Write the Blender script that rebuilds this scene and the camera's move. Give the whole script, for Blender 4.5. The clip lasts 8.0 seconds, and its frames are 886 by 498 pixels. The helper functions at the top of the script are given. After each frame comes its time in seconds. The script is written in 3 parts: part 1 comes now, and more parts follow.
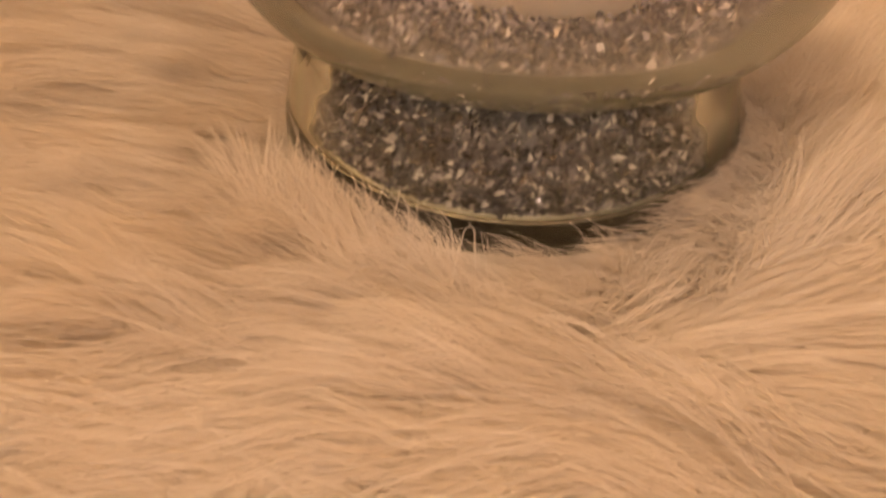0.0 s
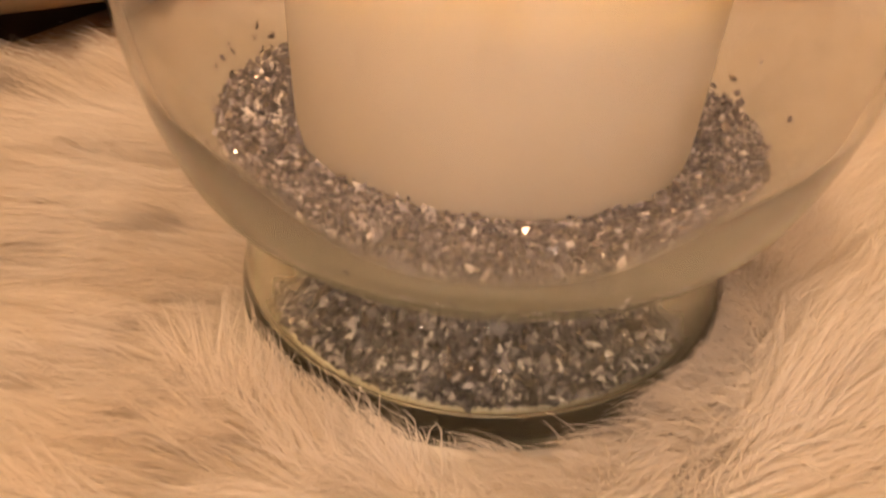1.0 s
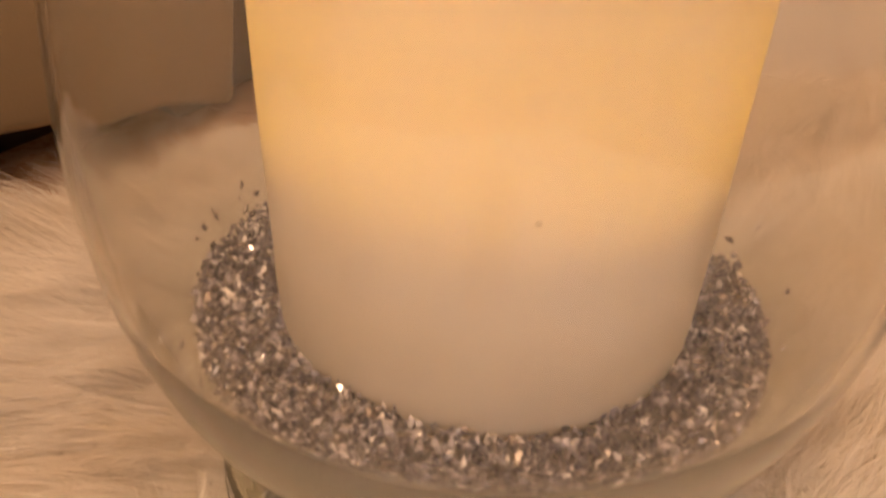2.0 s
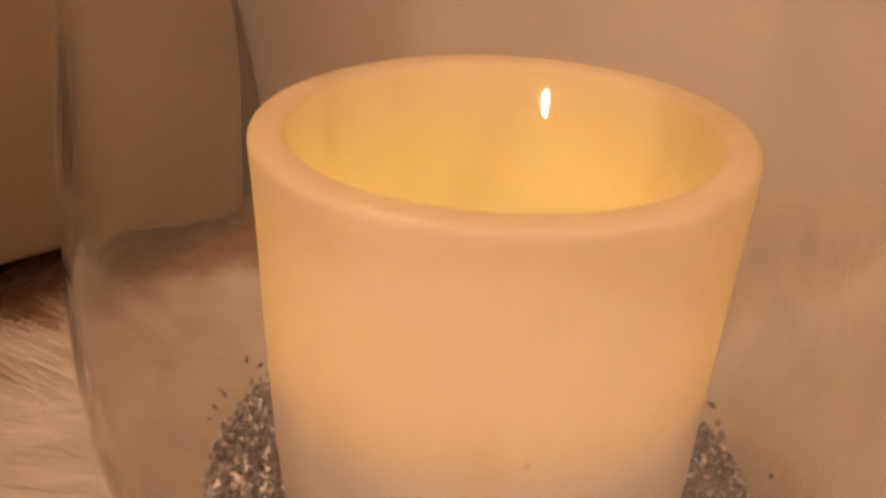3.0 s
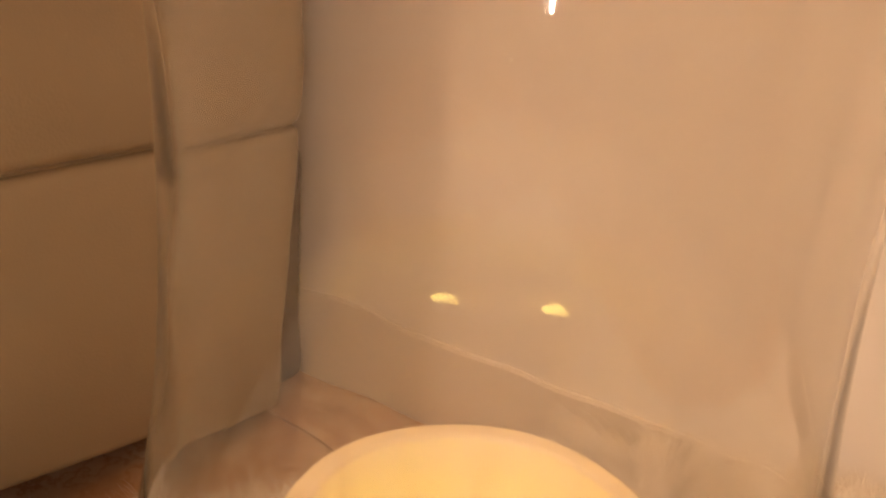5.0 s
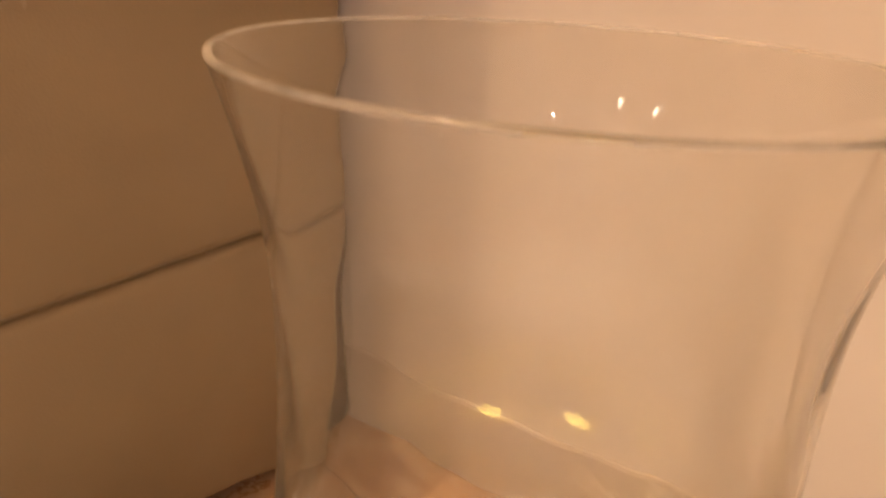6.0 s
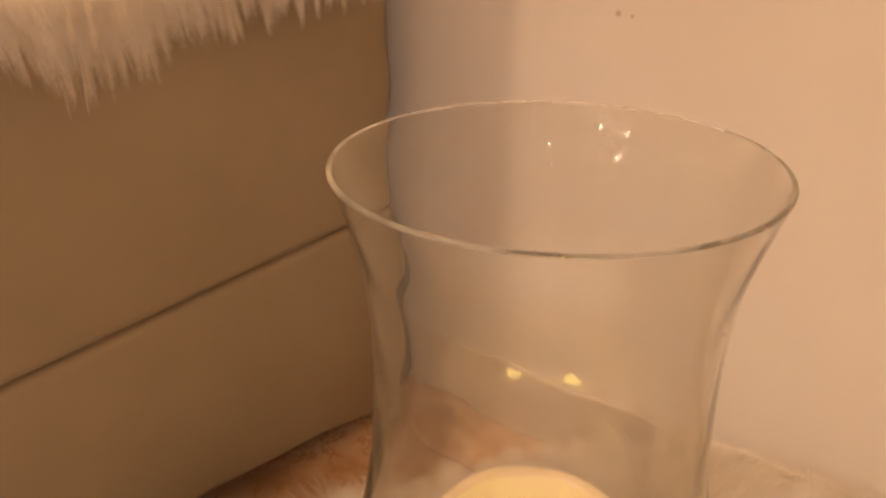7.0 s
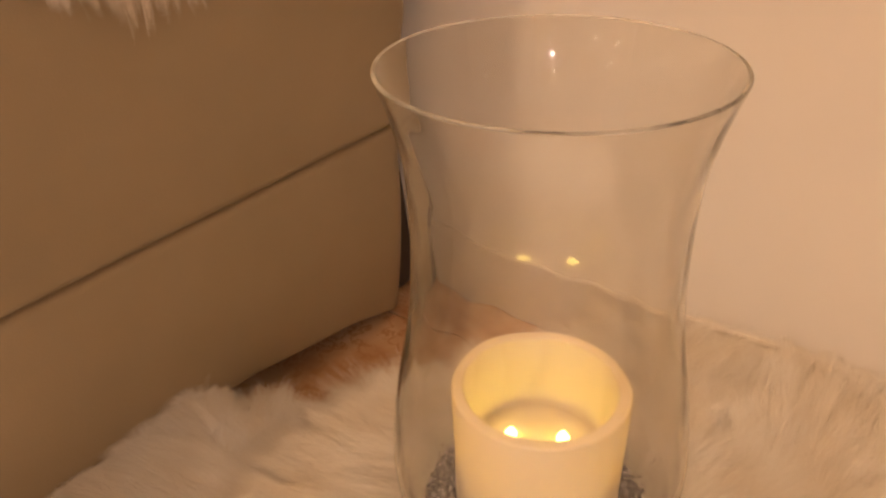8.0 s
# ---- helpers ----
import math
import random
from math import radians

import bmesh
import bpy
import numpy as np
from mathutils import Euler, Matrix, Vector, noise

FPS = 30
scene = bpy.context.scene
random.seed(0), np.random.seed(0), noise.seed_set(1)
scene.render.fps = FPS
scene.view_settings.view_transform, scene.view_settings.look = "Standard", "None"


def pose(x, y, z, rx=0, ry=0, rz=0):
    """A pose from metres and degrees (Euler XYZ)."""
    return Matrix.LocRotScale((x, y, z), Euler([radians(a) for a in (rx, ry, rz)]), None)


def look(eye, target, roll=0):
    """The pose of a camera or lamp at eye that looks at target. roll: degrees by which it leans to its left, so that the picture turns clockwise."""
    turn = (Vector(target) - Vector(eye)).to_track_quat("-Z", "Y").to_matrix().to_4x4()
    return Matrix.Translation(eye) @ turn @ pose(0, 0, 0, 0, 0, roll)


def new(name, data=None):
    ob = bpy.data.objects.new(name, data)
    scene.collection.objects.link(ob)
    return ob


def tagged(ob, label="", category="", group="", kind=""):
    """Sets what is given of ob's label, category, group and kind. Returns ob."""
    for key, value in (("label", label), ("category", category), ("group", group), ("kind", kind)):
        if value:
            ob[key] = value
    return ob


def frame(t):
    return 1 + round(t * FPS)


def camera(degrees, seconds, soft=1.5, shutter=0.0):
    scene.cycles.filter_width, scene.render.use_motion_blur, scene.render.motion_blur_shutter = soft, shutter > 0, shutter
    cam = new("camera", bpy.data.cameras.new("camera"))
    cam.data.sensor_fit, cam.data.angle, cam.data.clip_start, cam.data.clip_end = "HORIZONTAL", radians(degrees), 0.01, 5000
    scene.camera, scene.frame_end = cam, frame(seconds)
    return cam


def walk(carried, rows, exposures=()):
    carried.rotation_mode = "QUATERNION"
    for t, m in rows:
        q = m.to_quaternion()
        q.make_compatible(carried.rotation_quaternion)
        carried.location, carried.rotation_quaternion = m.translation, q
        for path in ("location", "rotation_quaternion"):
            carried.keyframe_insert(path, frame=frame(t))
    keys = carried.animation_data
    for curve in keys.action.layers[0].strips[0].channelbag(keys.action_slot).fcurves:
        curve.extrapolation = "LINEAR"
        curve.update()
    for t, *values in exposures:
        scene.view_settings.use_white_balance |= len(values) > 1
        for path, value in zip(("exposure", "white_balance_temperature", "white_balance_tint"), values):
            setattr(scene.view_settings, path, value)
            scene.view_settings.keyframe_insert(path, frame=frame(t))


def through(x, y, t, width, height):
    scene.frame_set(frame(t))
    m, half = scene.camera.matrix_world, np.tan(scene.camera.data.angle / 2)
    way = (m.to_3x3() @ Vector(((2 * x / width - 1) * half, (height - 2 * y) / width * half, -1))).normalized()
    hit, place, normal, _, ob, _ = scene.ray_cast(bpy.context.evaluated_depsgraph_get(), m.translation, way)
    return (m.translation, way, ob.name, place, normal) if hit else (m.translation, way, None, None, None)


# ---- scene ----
cam = camera(59.24, 8.0, soft=2.4, shutter=0.4)
PATH = [
    (0.0, (0.0863, -0.1869, 0.1285), (-0.0276, 0.0115, -0.0656), 2.02),
    (0.5, (0.0819, -0.1714, 0.1398), (-0.0303, 0.0317, -0.0503), 2.40),
    (1.0, (0.0738, -0.1616, 0.1462), (-0.0392, 0.0518, -0.0317), 2.85),
    (1.5, (0.0674, -0.1516, 0.1519), (-0.0466, 0.0683, -0.0173), 2.86),
    (2.0, (0.0632, -0.1421, 0.1663), (-0.0541, 0.0828, 0.0062), 2.44),
    (2.2, (0.0621, -0.1392, 0.1714), (-0.0571, 0.0877, 0.0154), 2.45),
    (3.3, (0.0589, -0.1330, 0.2119), (-0.0657, 0.1016, 0.0722), 1.12),
    (3.5, (0.0587, -0.1299, 0.2208), (-0.0692, 0.1033, 0.0823), 0.86),
    (4.0, (0.0630, -0.1330, 0.2417), (-0.0723, 0.1043, 0.1178), 1.92),
    (4.5, (0.0661, -0.1362, 0.2620), (-0.0790, 0.1015, 0.1507), 3.48),
    (4.7, (0.0685, -0.1361, 0.2698), (-0.0774, 0.1033, 0.1630), 4.06),
    (5.8, (0.0739, -0.1608, 0.3364), (-0.0763, 0.0749, 0.2275), 4.36),
    (6.0, (0.0774, -0.1674, 0.3551), (-0.0756, 0.0657, 0.2443), 3.48),
    (6.5, (0.1001, -0.1951, 0.3928), (-0.0615, 0.0303, 0.2785), 1.24),
    (7.0, (0.1277, -0.2378, 0.4216), (-0.0347, -0.0203, 0.2938), -0.01),
    (7.5, (0.1403, -0.2742, 0.4318), (-0.0148, -0.0623, 0.2868), 0.03),
    (8.0, (0.1594, -0.2974, 0.4375), (0.0042, -0.0919, 0.2837), -1.63),
]
EXPOSURE = [(0.0, -0.46, 6980, 13), (0.5, -0.30, 6900, 13), (1.0, -0.15, 6800, 12), (1.5, -0.17, 6650, 12), (2.2, -0.42, 6400, 12), (3.3, -0.72, 7000, 23),
            (4.0, -0.77, 6950, 20), (4.5, -0.42, 6750, 11), (5.8, -0.38, 6500, 10), (6.0, -0.40, 6500, 10), (6.5, -0.50, 6500, 9), (8.0, -0.54, 6500, 9)]
walk(cam, [(t, look(e, g, r)) for t, e, g, r in PATH], EXPOSURE)

# ---- light: a warm ceiling lamp over the sofa, cool stand-ins for a hand-held torch, LED flames in the candle ----
world = bpy.data.worlds.new("world")
scene.world = world
world.use_nodes = True
world.node_tree.nodes["Background"].inputs[0].default_value = (1.0, 0.72, 0.48, 1)
world.node_tree.nodes["Background"].inputs[1].default_value = 0.02


def lamp(name, where, watts, colour, radius):
    data = bpy.data.lights.new(name, "POINT")
    data.energy, data.color, data.shadow_soft_size = watts, colour, radius
    ob = new(name, data)
    ob.location = where
    return ob


WARM = (1.0, 0.632, 0.364)
lamp("overhead_light", (-0.55, -0.66, 2.14), 88, WARM, 0.03)
# two unseen fixed lamps that stand in for a hand-held torch
lamp("torch_fill", (0.235, -0.37, 0.205), 1.25, (1.0, 0.82, 0.78), 0.0045)
lamp("torch_fill", (0.26, -0.43, 0.46), 1.5, (1.0, 0.84, 0.80), 0.008)
# unseen overhead fill, added to brighten the rug
lamp("overhead_light", (1.2, -1.6, 2.2), 13, WARM, 0.03)
for where in ((1.50, -0.16, 0.49), (0.03, -1.50, 0.87), (-0.40, -1.42, 0.81), (-0.33, -1.52, 0.63), (0.79, -1.38, 0.58)):
    lamp("small_warm_bulb", where, 1.6, (1.0, 0.76, 0.55), 0.020)

# ---- measures ----
WALL_V = 0.2617      # face of the wall
SOFA_U = -0.2692     # face of the sofa
FLOOR_Z = -0.030
TOP_Z = 0.149        # candle
RNG = np.random.default_rng(7)


# ---- materials ----
def material(name, colour=(0.8, 0.8, 0.8), rough=0.5, metal=0.0):
    m = bpy.data.materials.new(name)
    m.use_nodes = True
    b = m.node_tree.nodes["Principled BSDF"]
    b.inputs["Base Color"].default_value = (*colour, 1)
    b.inputs["Roughness"].default_value = rough
    b.inputs["Metallic"].default_value = metal
    return m, m.node_tree.nodes, m.node_tree.links, b


def noise_node(n, l, scale, detail=4, coords="Object", stretch=None, rough=0.55):
    tc = n.new("ShaderNodeTexCoord")
    t = n.new("ShaderNodeTexNoise")
    t.inputs["Scale"].default_value, t.inputs["Detail"].default_value = scale, detail
    t.inputs["Roughness"].default_value = rough
    if stretch:
        mp = n.new("ShaderNodeMapping")
        mp.inputs["Scale"].default_value = stretch
        l.new(tc.outputs[coords], mp.inputs[0])
        l.new(mp.outputs[0], t.inputs["Vector"])
    else:
        l.new(tc.outputs[coords], t.inputs["Vector"])
    return t


def ramp(n, l, source, stops):
    r = n.new("ShaderNodeValToRGB")
    e = r.color_ramp.elements
    while len(e) < len(stops):
        e.new(0.5)
    for k, (p, c) in zip(e, stops):
        k.position, k.color = p, (*c, 1)
    l.new(source, r.inputs[0])
    return r


def mix_rgb(n, l, fac, a, b, mode="MIX"):
    m = n.new("ShaderNodeMix")
    m.data_type, m.blend_type = "RGBA", mode
    for k, v in ((0, fac), (6, a), (7, b)):
        if hasattr(v, "is_linked"):
            l.new(v, m.inputs[k])
        else:
            m.inputs[k].default_value = v if k == 0 else (*v, 1)
    return m.outputs[2]


def bump(n, l, b, height, strength, distance=0.002):
    k = n.new("ShaderNodeBump")
    k.inputs["Strength"].default_value, k.inputs["Distance"].default_value = strength, distance
    l.new(height, k.inputs["Height"])
    l.new(k.outputs[0], b.inputs["Normal"])


def wall_paint():
    m, n, l, b = material("wall_paint", rough=0.75)
    big = noise_node(n, l, 3, 3)
    c = ramp(n, l, big.outputs[0], [(0.3, (0.80, 0.74, 0.67)), (0.7, (0.85, 0.80, 0.73))])
    col = c.outputs[0]
    geo = n.new("ShaderNodeNewGeometry")
    # two small scuffs on the paint
    for k, (x, z, r) in enumerate([(-0.0995, 0.3425, 0.0028), (-0.0895, 0.3415, 0.0018), (-0.211, 0.152, 0.0017)]):
        d = n.new("ShaderNodeVectorMath")
        d.operation = "DISTANCE"
        l.new(geo.outputs["Position"], d.inputs[0])
        d.inputs[1].default_value = (x, WALL_V, z)
        s = n.new("ShaderNodeMapRange")
        s.inputs[1].default_value, s.inputs[2].default_value = r * 0.3, r
        s.inputs[3].default_value, s.inputs[4].default_value = 0.55, 0.0
        l.new(d.outputs["Value"], s.inputs[0])
        col = mix_rgb(n, l, s.outputs[0], col, (0.32, 0.25, 0.2))
    l.new(col, b.inputs["Base Color"])
    f = noise_node(n, l, 220, 3)
    bump(n, l, b, f.outputs[0], 0.12, 0.001)
    return m


def leather():
    m, n, l, b = material("beige_leather", rough=0.48)
    big = noise_node(n, l, 6, 4)
    c = ramp(n, l, big.outputs[0], [(0.3, (0.272, 0.204, 0.117)), (0.7, (0.322, 0.243, 0.144))])
    l.new(c.outputs[0], b.inputs["Base Color"])
    tc = n.new("ShaderNodeTexCoord")
    v = n.new("ShaderNodeTexVoronoi")
    v.inputs["Scale"].default_value = 700
    l.new(tc.outputs["Object"], v.inputs["Vector"])
    bump(n, l, b, v.outputs["Distance"], 0.10, 0.0008)
    return m


def marble():
    m, n, l, b = material("brown_marble_tile", rough=0.22)
    w = noise_node(n, l, 16, 5, rough=0.5)
    c = ramp(n, l, w.outputs[0], [(0.28, (0.44, 0.23, 0.11)), (0.45, (0.60, 0.37, 0.21)), (0.60, (0.70, 0.48, 0.30)), (0.78, (0.56, 0.31, 0.16))])
    vein = noise_node(n, l, 30, 4, rough=0.6)
    vr = ramp(n, l, vein.outputs[0], [(0.47, (0, 0, 0)), (0.50, (1, 1, 1)), (0.53, (0, 0, 0))])
    l.new(mix_rgb(n, l, vr.outputs[0], c.outputs[0], (0.50, 0.27, 0.13)), b.inputs["Base Color"])
    return m


def skirting_stone():
    m, n, l, b = material("cream_stone_skirting", rough=0.3)
    w = noise_node(n, l, 14, 6)
    c = ramp(n, l, w.outputs[0], [(0.3, (0.66, 0.58, 0.49)), (0.7, (0.76, 0.69, 0.60))])
    l.new(c.outputs[0], b.inputs["Base Color"])
    return m


def fur(name, dark, light, through=0.35):
    m, n, l, b = material(name, rough=0.55)
    geo = n.new("ShaderNodeNewGeometry")
    c = ramp(n, l, geo.outputs["Random Per Island"], [(0.0, dark), (0.6, light), (1.0, light)])
    big = noise_node(n, l, 18, 3)
    tint = ramp(n, l, big.outputs[0], [(0.35, (0.94, 0.91, 0.86)), (0.65, (1, 1, 1))])
    col = mix_rgb(n, l, 1.0, c.outputs[0], tint.outputs[0], "MULTIPLY")
    l.new(col, b.inputs["Base Color"])
    b.inputs["Specular IOR Level"].default_value = 0.35
    tr = n.new("ShaderNodeBsdfTranslucent")
    l.new(col, tr.inputs[0])
    mx = n.new("ShaderNodeMixShader")
    mx.inputs[0].default_value = through
    l.new(b.outputs[0], mx.inputs[1])
    l.new(tr.outputs[0], mx.inputs[2])
    l.new(mx.outputs[0], n["Material Output"].inputs[0])
    return m


def glass(name, colour, film, rough=0.0, film_tone=(0.75, 0.72, 0.66), stretch=(1, 1, 0.12), base_haze=0.0):
    m = bpy.data.materials.new(name)
    m.use_nodes = True
    n, l = m.node_tree.nodes, m.node_tree.links
    g = n.new("ShaderNodeBsdfGlass")
    g.inputs["Color"].default_value, g.inputs["Roughness"].default_value, g.inputs["IOR"].default_value = (*colour, 1), rough, 1.48
    # thin film of smudges and wiped streaks, which also paints in haze
    d = n.new("ShaderNodeBsdfDiffuse")
    d.inputs[0].default_value = (*film_tone, 1)
    t = n.new("ShaderNodeBsdfTranslucent")
    t.inputs[0].default_value = (*film_tone, 1)
    dt = n.new("ShaderNodeMixShader")
    dt.inputs[0].default_value = 0.35
    l.new(d.outputs[0], dt.inputs[1])
    l.new(t.outputs[0], dt.inputs[2])
    s = noise_node(n, l, 30, 4, stretch=stretch)
    r = n.new("ShaderNodeMapRange")
    r.inputs[1].default_value, r.inputs[2].default_value = 0.35, 0.75
    r.inputs[3].default_value, r.inputs[4].default_value = film * 0.4, film * 1.6
    l.new(s.outputs[0], r.inputs[0])
    amount = r.outputs[0]
    if base_haze:
        # extra pale film low down, painted to brighten dark refractions in the base
        tc = n.new("ShaderNodeTexCoord")
        sep = n.new("ShaderNodeSeparateXYZ")
        l.new(tc.outputs["Object"], sep.inputs[0])
        f = n.new("ShaderNodeMapRange")
        f.interpolation_type = "SMOOTHSTEP"
        f.inputs[1].default_value, f.inputs[2].default_value = 0.046, 0.092
        f.inputs[3].default_value, f.inputs[4].default_value = base_haze, 0.0
        l.new(sep.outputs[2], f.inputs[0])
        add = n.new("ShaderNodeMath")
        l.new(amount, add.inputs[0])
        l.new(f.outputs[0], add.inputs[1])
        amount = add.outputs[0]
        # the thick base is tinted green
        share = n.new("ShaderNodeMapRange")
        share.inputs[1].default_value, share.inputs[2].default_value = 0.050, 0.078
        share.inputs[3].default_value, share.inputs[4].default_value = 1.0, 0.0
        l.new(sep.outputs[2], share.inputs[0])
        tinted = mix_rgb(n, l, share.outputs[0], film_tone, (0.52, 0.54, 0.38))
        l.new(tinted, d.inputs[0])
        l.new(tinted, t.inputs[0])
    mx = n.new("ShaderNodeMixShader")
    l.new(amount, mx.inputs[0])
    l.new(g.outputs[0], mx.inputs[1])
    l.new(dt.outputs[0], mx.inputs[2])
    l.new(mx.outputs[0], n["Material Output"].inputs[0])
    return m


def wax():
    m, n, l, b = material("ivory_wax", (0.86, 0.76, 0.56), 0.42)
    w = noise_node(n, l, 40, 4, stretch=(1, 1, 0.3))
    c = ramp(n, l, w.outputs[0], [(0.3, (0.82, 0.73, 0.60)), (0.7, (0.90, 0.82, 0.71))])
    smear = noise_node(n, l, 55, 3, stretch=(1, 1, 0.22))
    sr = ramp(n, l, smear.outputs[0], [(0.30, (0.79, 0.76, 0.72)), (0.46, (1, 1, 1))])
    col = mix_rgb(n, l, 1.0, c.outputs[0], sr.outputs[0], "MULTIPLY")
    geo = n.new("ShaderNodeNewGeometry")
    for place, r in (((0.0273, -0.0410, 0.1046), 0.0008), ((0.0040, -0.0490, 0.1120), 0.0005), ((-0.006, -0.0485, 0.0900), 0.0005)):
        d = n.new("ShaderNodeVectorMath")
        d.operation = "DISTANCE"
        l.new(geo.outputs["Position"], d.inputs[0])
        d.inputs[1].default_value = place
        s_ = n.new("ShaderNodeMapRange")
        s_.inputs[1].default_value, s_.inputs[2].default_value = r * 0.5, r * 1.4
        s_.inputs[3].default_value, s_.inputs[4].default_value = 0.8, 0.0
        l.new(d.outputs["Value"], s_.inputs[0])
        col = mix_rgb(n, l, s_.outputs[0], col, (0.18, 0.12, 0.08))
    l.new(col, b.inputs["Base Color"])
    t = n.new("ShaderNodeBsdfTranslucent")
    t.inputs[0].default_value = (0.95, 0.825, 0.48, 1)
    mx = n.new("ShaderNodeMixShader")
    mx.inputs[0].default_value = 0.50
    l.new(b.outputs[0], mx.inputs[1])
    l.new(t.outputs[0], mx.inputs[2])
    l.new(mx.outputs[0], n["Material Output"].inputs[0])
    bump(n, l, b, w.outputs[0], 0.15, 0.001)
    return m


def chips():
    m, n, l, b = material("crushed_mirror_glass", rough=0.12)
    geo = n.new("ShaderNodeNewGeometry")
    c = ramp(n, l, geo.outputs["Random Per Island"], [(0.0, (0.015, 0.014, 0.02)), (0.25, (0.085, 0.078, 0.095)), (0.55, (0.235, 0.215, 0.235)), (0.9, (0.43, 0.395, 0.40)), (0.97, (0.75, 0.7, 0.66))])
    l.new(c.outputs[0], b.inputs["Base Color"])
    k = ramp(n, l, geo.outputs["Random Per Island"], [(0.58, (0, 0, 0)), (0.59, (0.9, 0.9, 0.9)), (0.78, (0.9, 0.9, 0.9)), (0.79, (0, 0, 0))])
    l.new(k.outputs[0], b.inputs["Metallic"])
    b.inputs["Coat Weight"].default_value = 0.6
    b.inputs["Coat Roughness"].default_value = 0.04
    return m


def glow(name, colour, strength):
    m = bpy.data.materials.new(name)
    m.use_nodes = True
    n, l = m.node_tree.nodes, m.node_tree.links
    e = n.new("ShaderNodeEmission")
    e.inputs[0].default_value, e.inputs[1].default_value = (*colour, 1), strength
    l.new(e.outputs[0], n["Material Output"].inputs[0])
    return m


WALL, LEATHER, MARBLE, SKIRT = wall_paint(), leather(), marble(), skirting_stone()
FUR = fur("white_fur", (0.88, 0.83, 0.76), (0.95, 0.92, 0.87), 0.5)
SKIN = material("fur_underwool", (0.92, 0.88, 0.82), 0.9)[0]
GLASS = glass("clear_glass", (0.966, 0.958, 0.938), 0.028, film_tone=(0.76, 0.70, 0.61), base_haze=0.19)
# strong pale film: the light a rim catches, put into its colour
RIM_GLASS = glass("lit_rim_glass", (0.975, 0.97, 0.945), 0.42, rough=0.06, film_tone=(0.85, 0.80, 0.70))
# the olive film also lightens the dark slab of the foot
FOOT_GLASS = glass("thick_green_tinted_glass", (0.935, 0.937, 0.885), 0.05, film_tone=(0.60, 0.56, 0.38))
WAX, CHIPS = wax(), chips()
CORE = material("light_blocking_core", (0.35, 0.30, 0.24), 0.8)[0]
DARK_CORE = material("dark_chip_gaps", (0.12, 0.11, 0.12), 0.5)[0]
BED = material("grey_glass_grit", (0.32, 0.295, 0.26), 0.5)[0]
FLAME = glow("led_flame", (1.0, 0.72, 0.16), 92)
# near-black for shade in the gaps around the sofa
SHADE = material("gap_shade", (0.05, 0.035, 0.025), 0.9)[0]
GROUT = material("dark_grout", (0.20, 0.13, 0.08), 0.9)[0]
SEALANT = material("stone_sealant", (0.67, 0.60, 0.52), 0.8)[0]
CEIL = material("ceiling_paint", (0.80, 0.77, 0.72), 0.9)[0]
# tone of the unseen walls, lowered so that less light bounces back
FAR_WALL = material("low_bounce_paint", (0.42, 0.37, 0.31), 0.85)[0]


# ---- mesh helpers ----
def part(name, bm, mat, parent=None, label="", smooth=True, wound=False):
    """Links a bmesh as one object. wound: its faces already turn the right way."""
    me = bpy.data.meshes.new(name)
    if not wound:
        bmesh.ops.recalc_face_normals(bm, faces=bm.faces)
    bm.to_mesh(me)
    bm.free()
    me.materials.append(mat)
    if smooth:
        me.polygons.foreach_set("use_smooth", [True] * len(me.polygons))
    ob = new(name, me)
    if parent:
        ob.parent = parent
    if label:
        tagged(ob, label)
    return ob


def box(bm, lo, hi, bevel=0.0):
    made = bmesh.ops.create_cube(bm, size=1)["verts"]
    for v in made:
        v.co = Vector(((lo[i] + hi[i]) / 2 + v.co[i] * (hi[i] - lo[i]) for i in range(3)))
    if bevel:
        edges = list({e for v in made for e in v.link_edges})
        bmesh.ops.bevel(bm, geom=edges, offset=bevel, segments=3, profile=0.5, affect="EDGES")
    return bm


def smooth_curve(points, steps=8):
    """Catmull-Rom through (r, z) points."""
    p = np.array([points[0], *points, points[-1]], float)
    out = []
    for i in range(1, len(p) - 2):
        for s in np.arange(steps) / steps:
            a, b, c, d = p[i - 1], p[i], p[i + 1], p[i + 2]
            out.append(0.5 * (2 * b + (c - a) * s + (2 * a - 5 * b + 4 * c - d) * s * s + (3 * b - a - 3 * c + d) * s ** 3))
    out.append(p[-2])
    return [(max(float(r), 0.0), float(z)) for r, z in out]


def lathe(profile, n=128, skip=()):
    """A turned shape from (r, z) points; skip leaves out rows of faces."""
    bm = bmesh.new()
    rings = []
    for r, z in profile:
        if r < 1e-6:
            rings.append([bm.verts.new((0, 0, z))])
        else:
            rings.append([bm.verts.new((r * math.cos(2 * math.pi * k / n), r * math.sin(2 * math.pi * k / n), z)) for k in range(n)])
    pairs = list(zip(rings, rings[1:]))
    for row, (a, b) in enumerate(pairs):
        for k in range(0 if row in skip else n):
            j = (k + 1) % n
            q = [a[k % len(a)], a[j % len(a)], b[j % len(b)], b[k % len(b)]]
            q = list(dict.fromkeys(q))
            if len(q) > 2:
                bm.faces.new(q)
    return bm


def wave(x, y, seed, scale):
    """Smooth pseudo-random field in about -1..1."""
    g = np.random.default_rng(seed)
    out = np.zeros_like(x)
    for k in range(7):
        f = scale * (0.6 + 1.6 * g.random())
        a, p = g.random() * 2 * np.pi, g.random() * 2 * np.pi
        out += np.sin(f * (x * np.cos(a) + y * np.sin(a)) + p)
    return out / 4.0


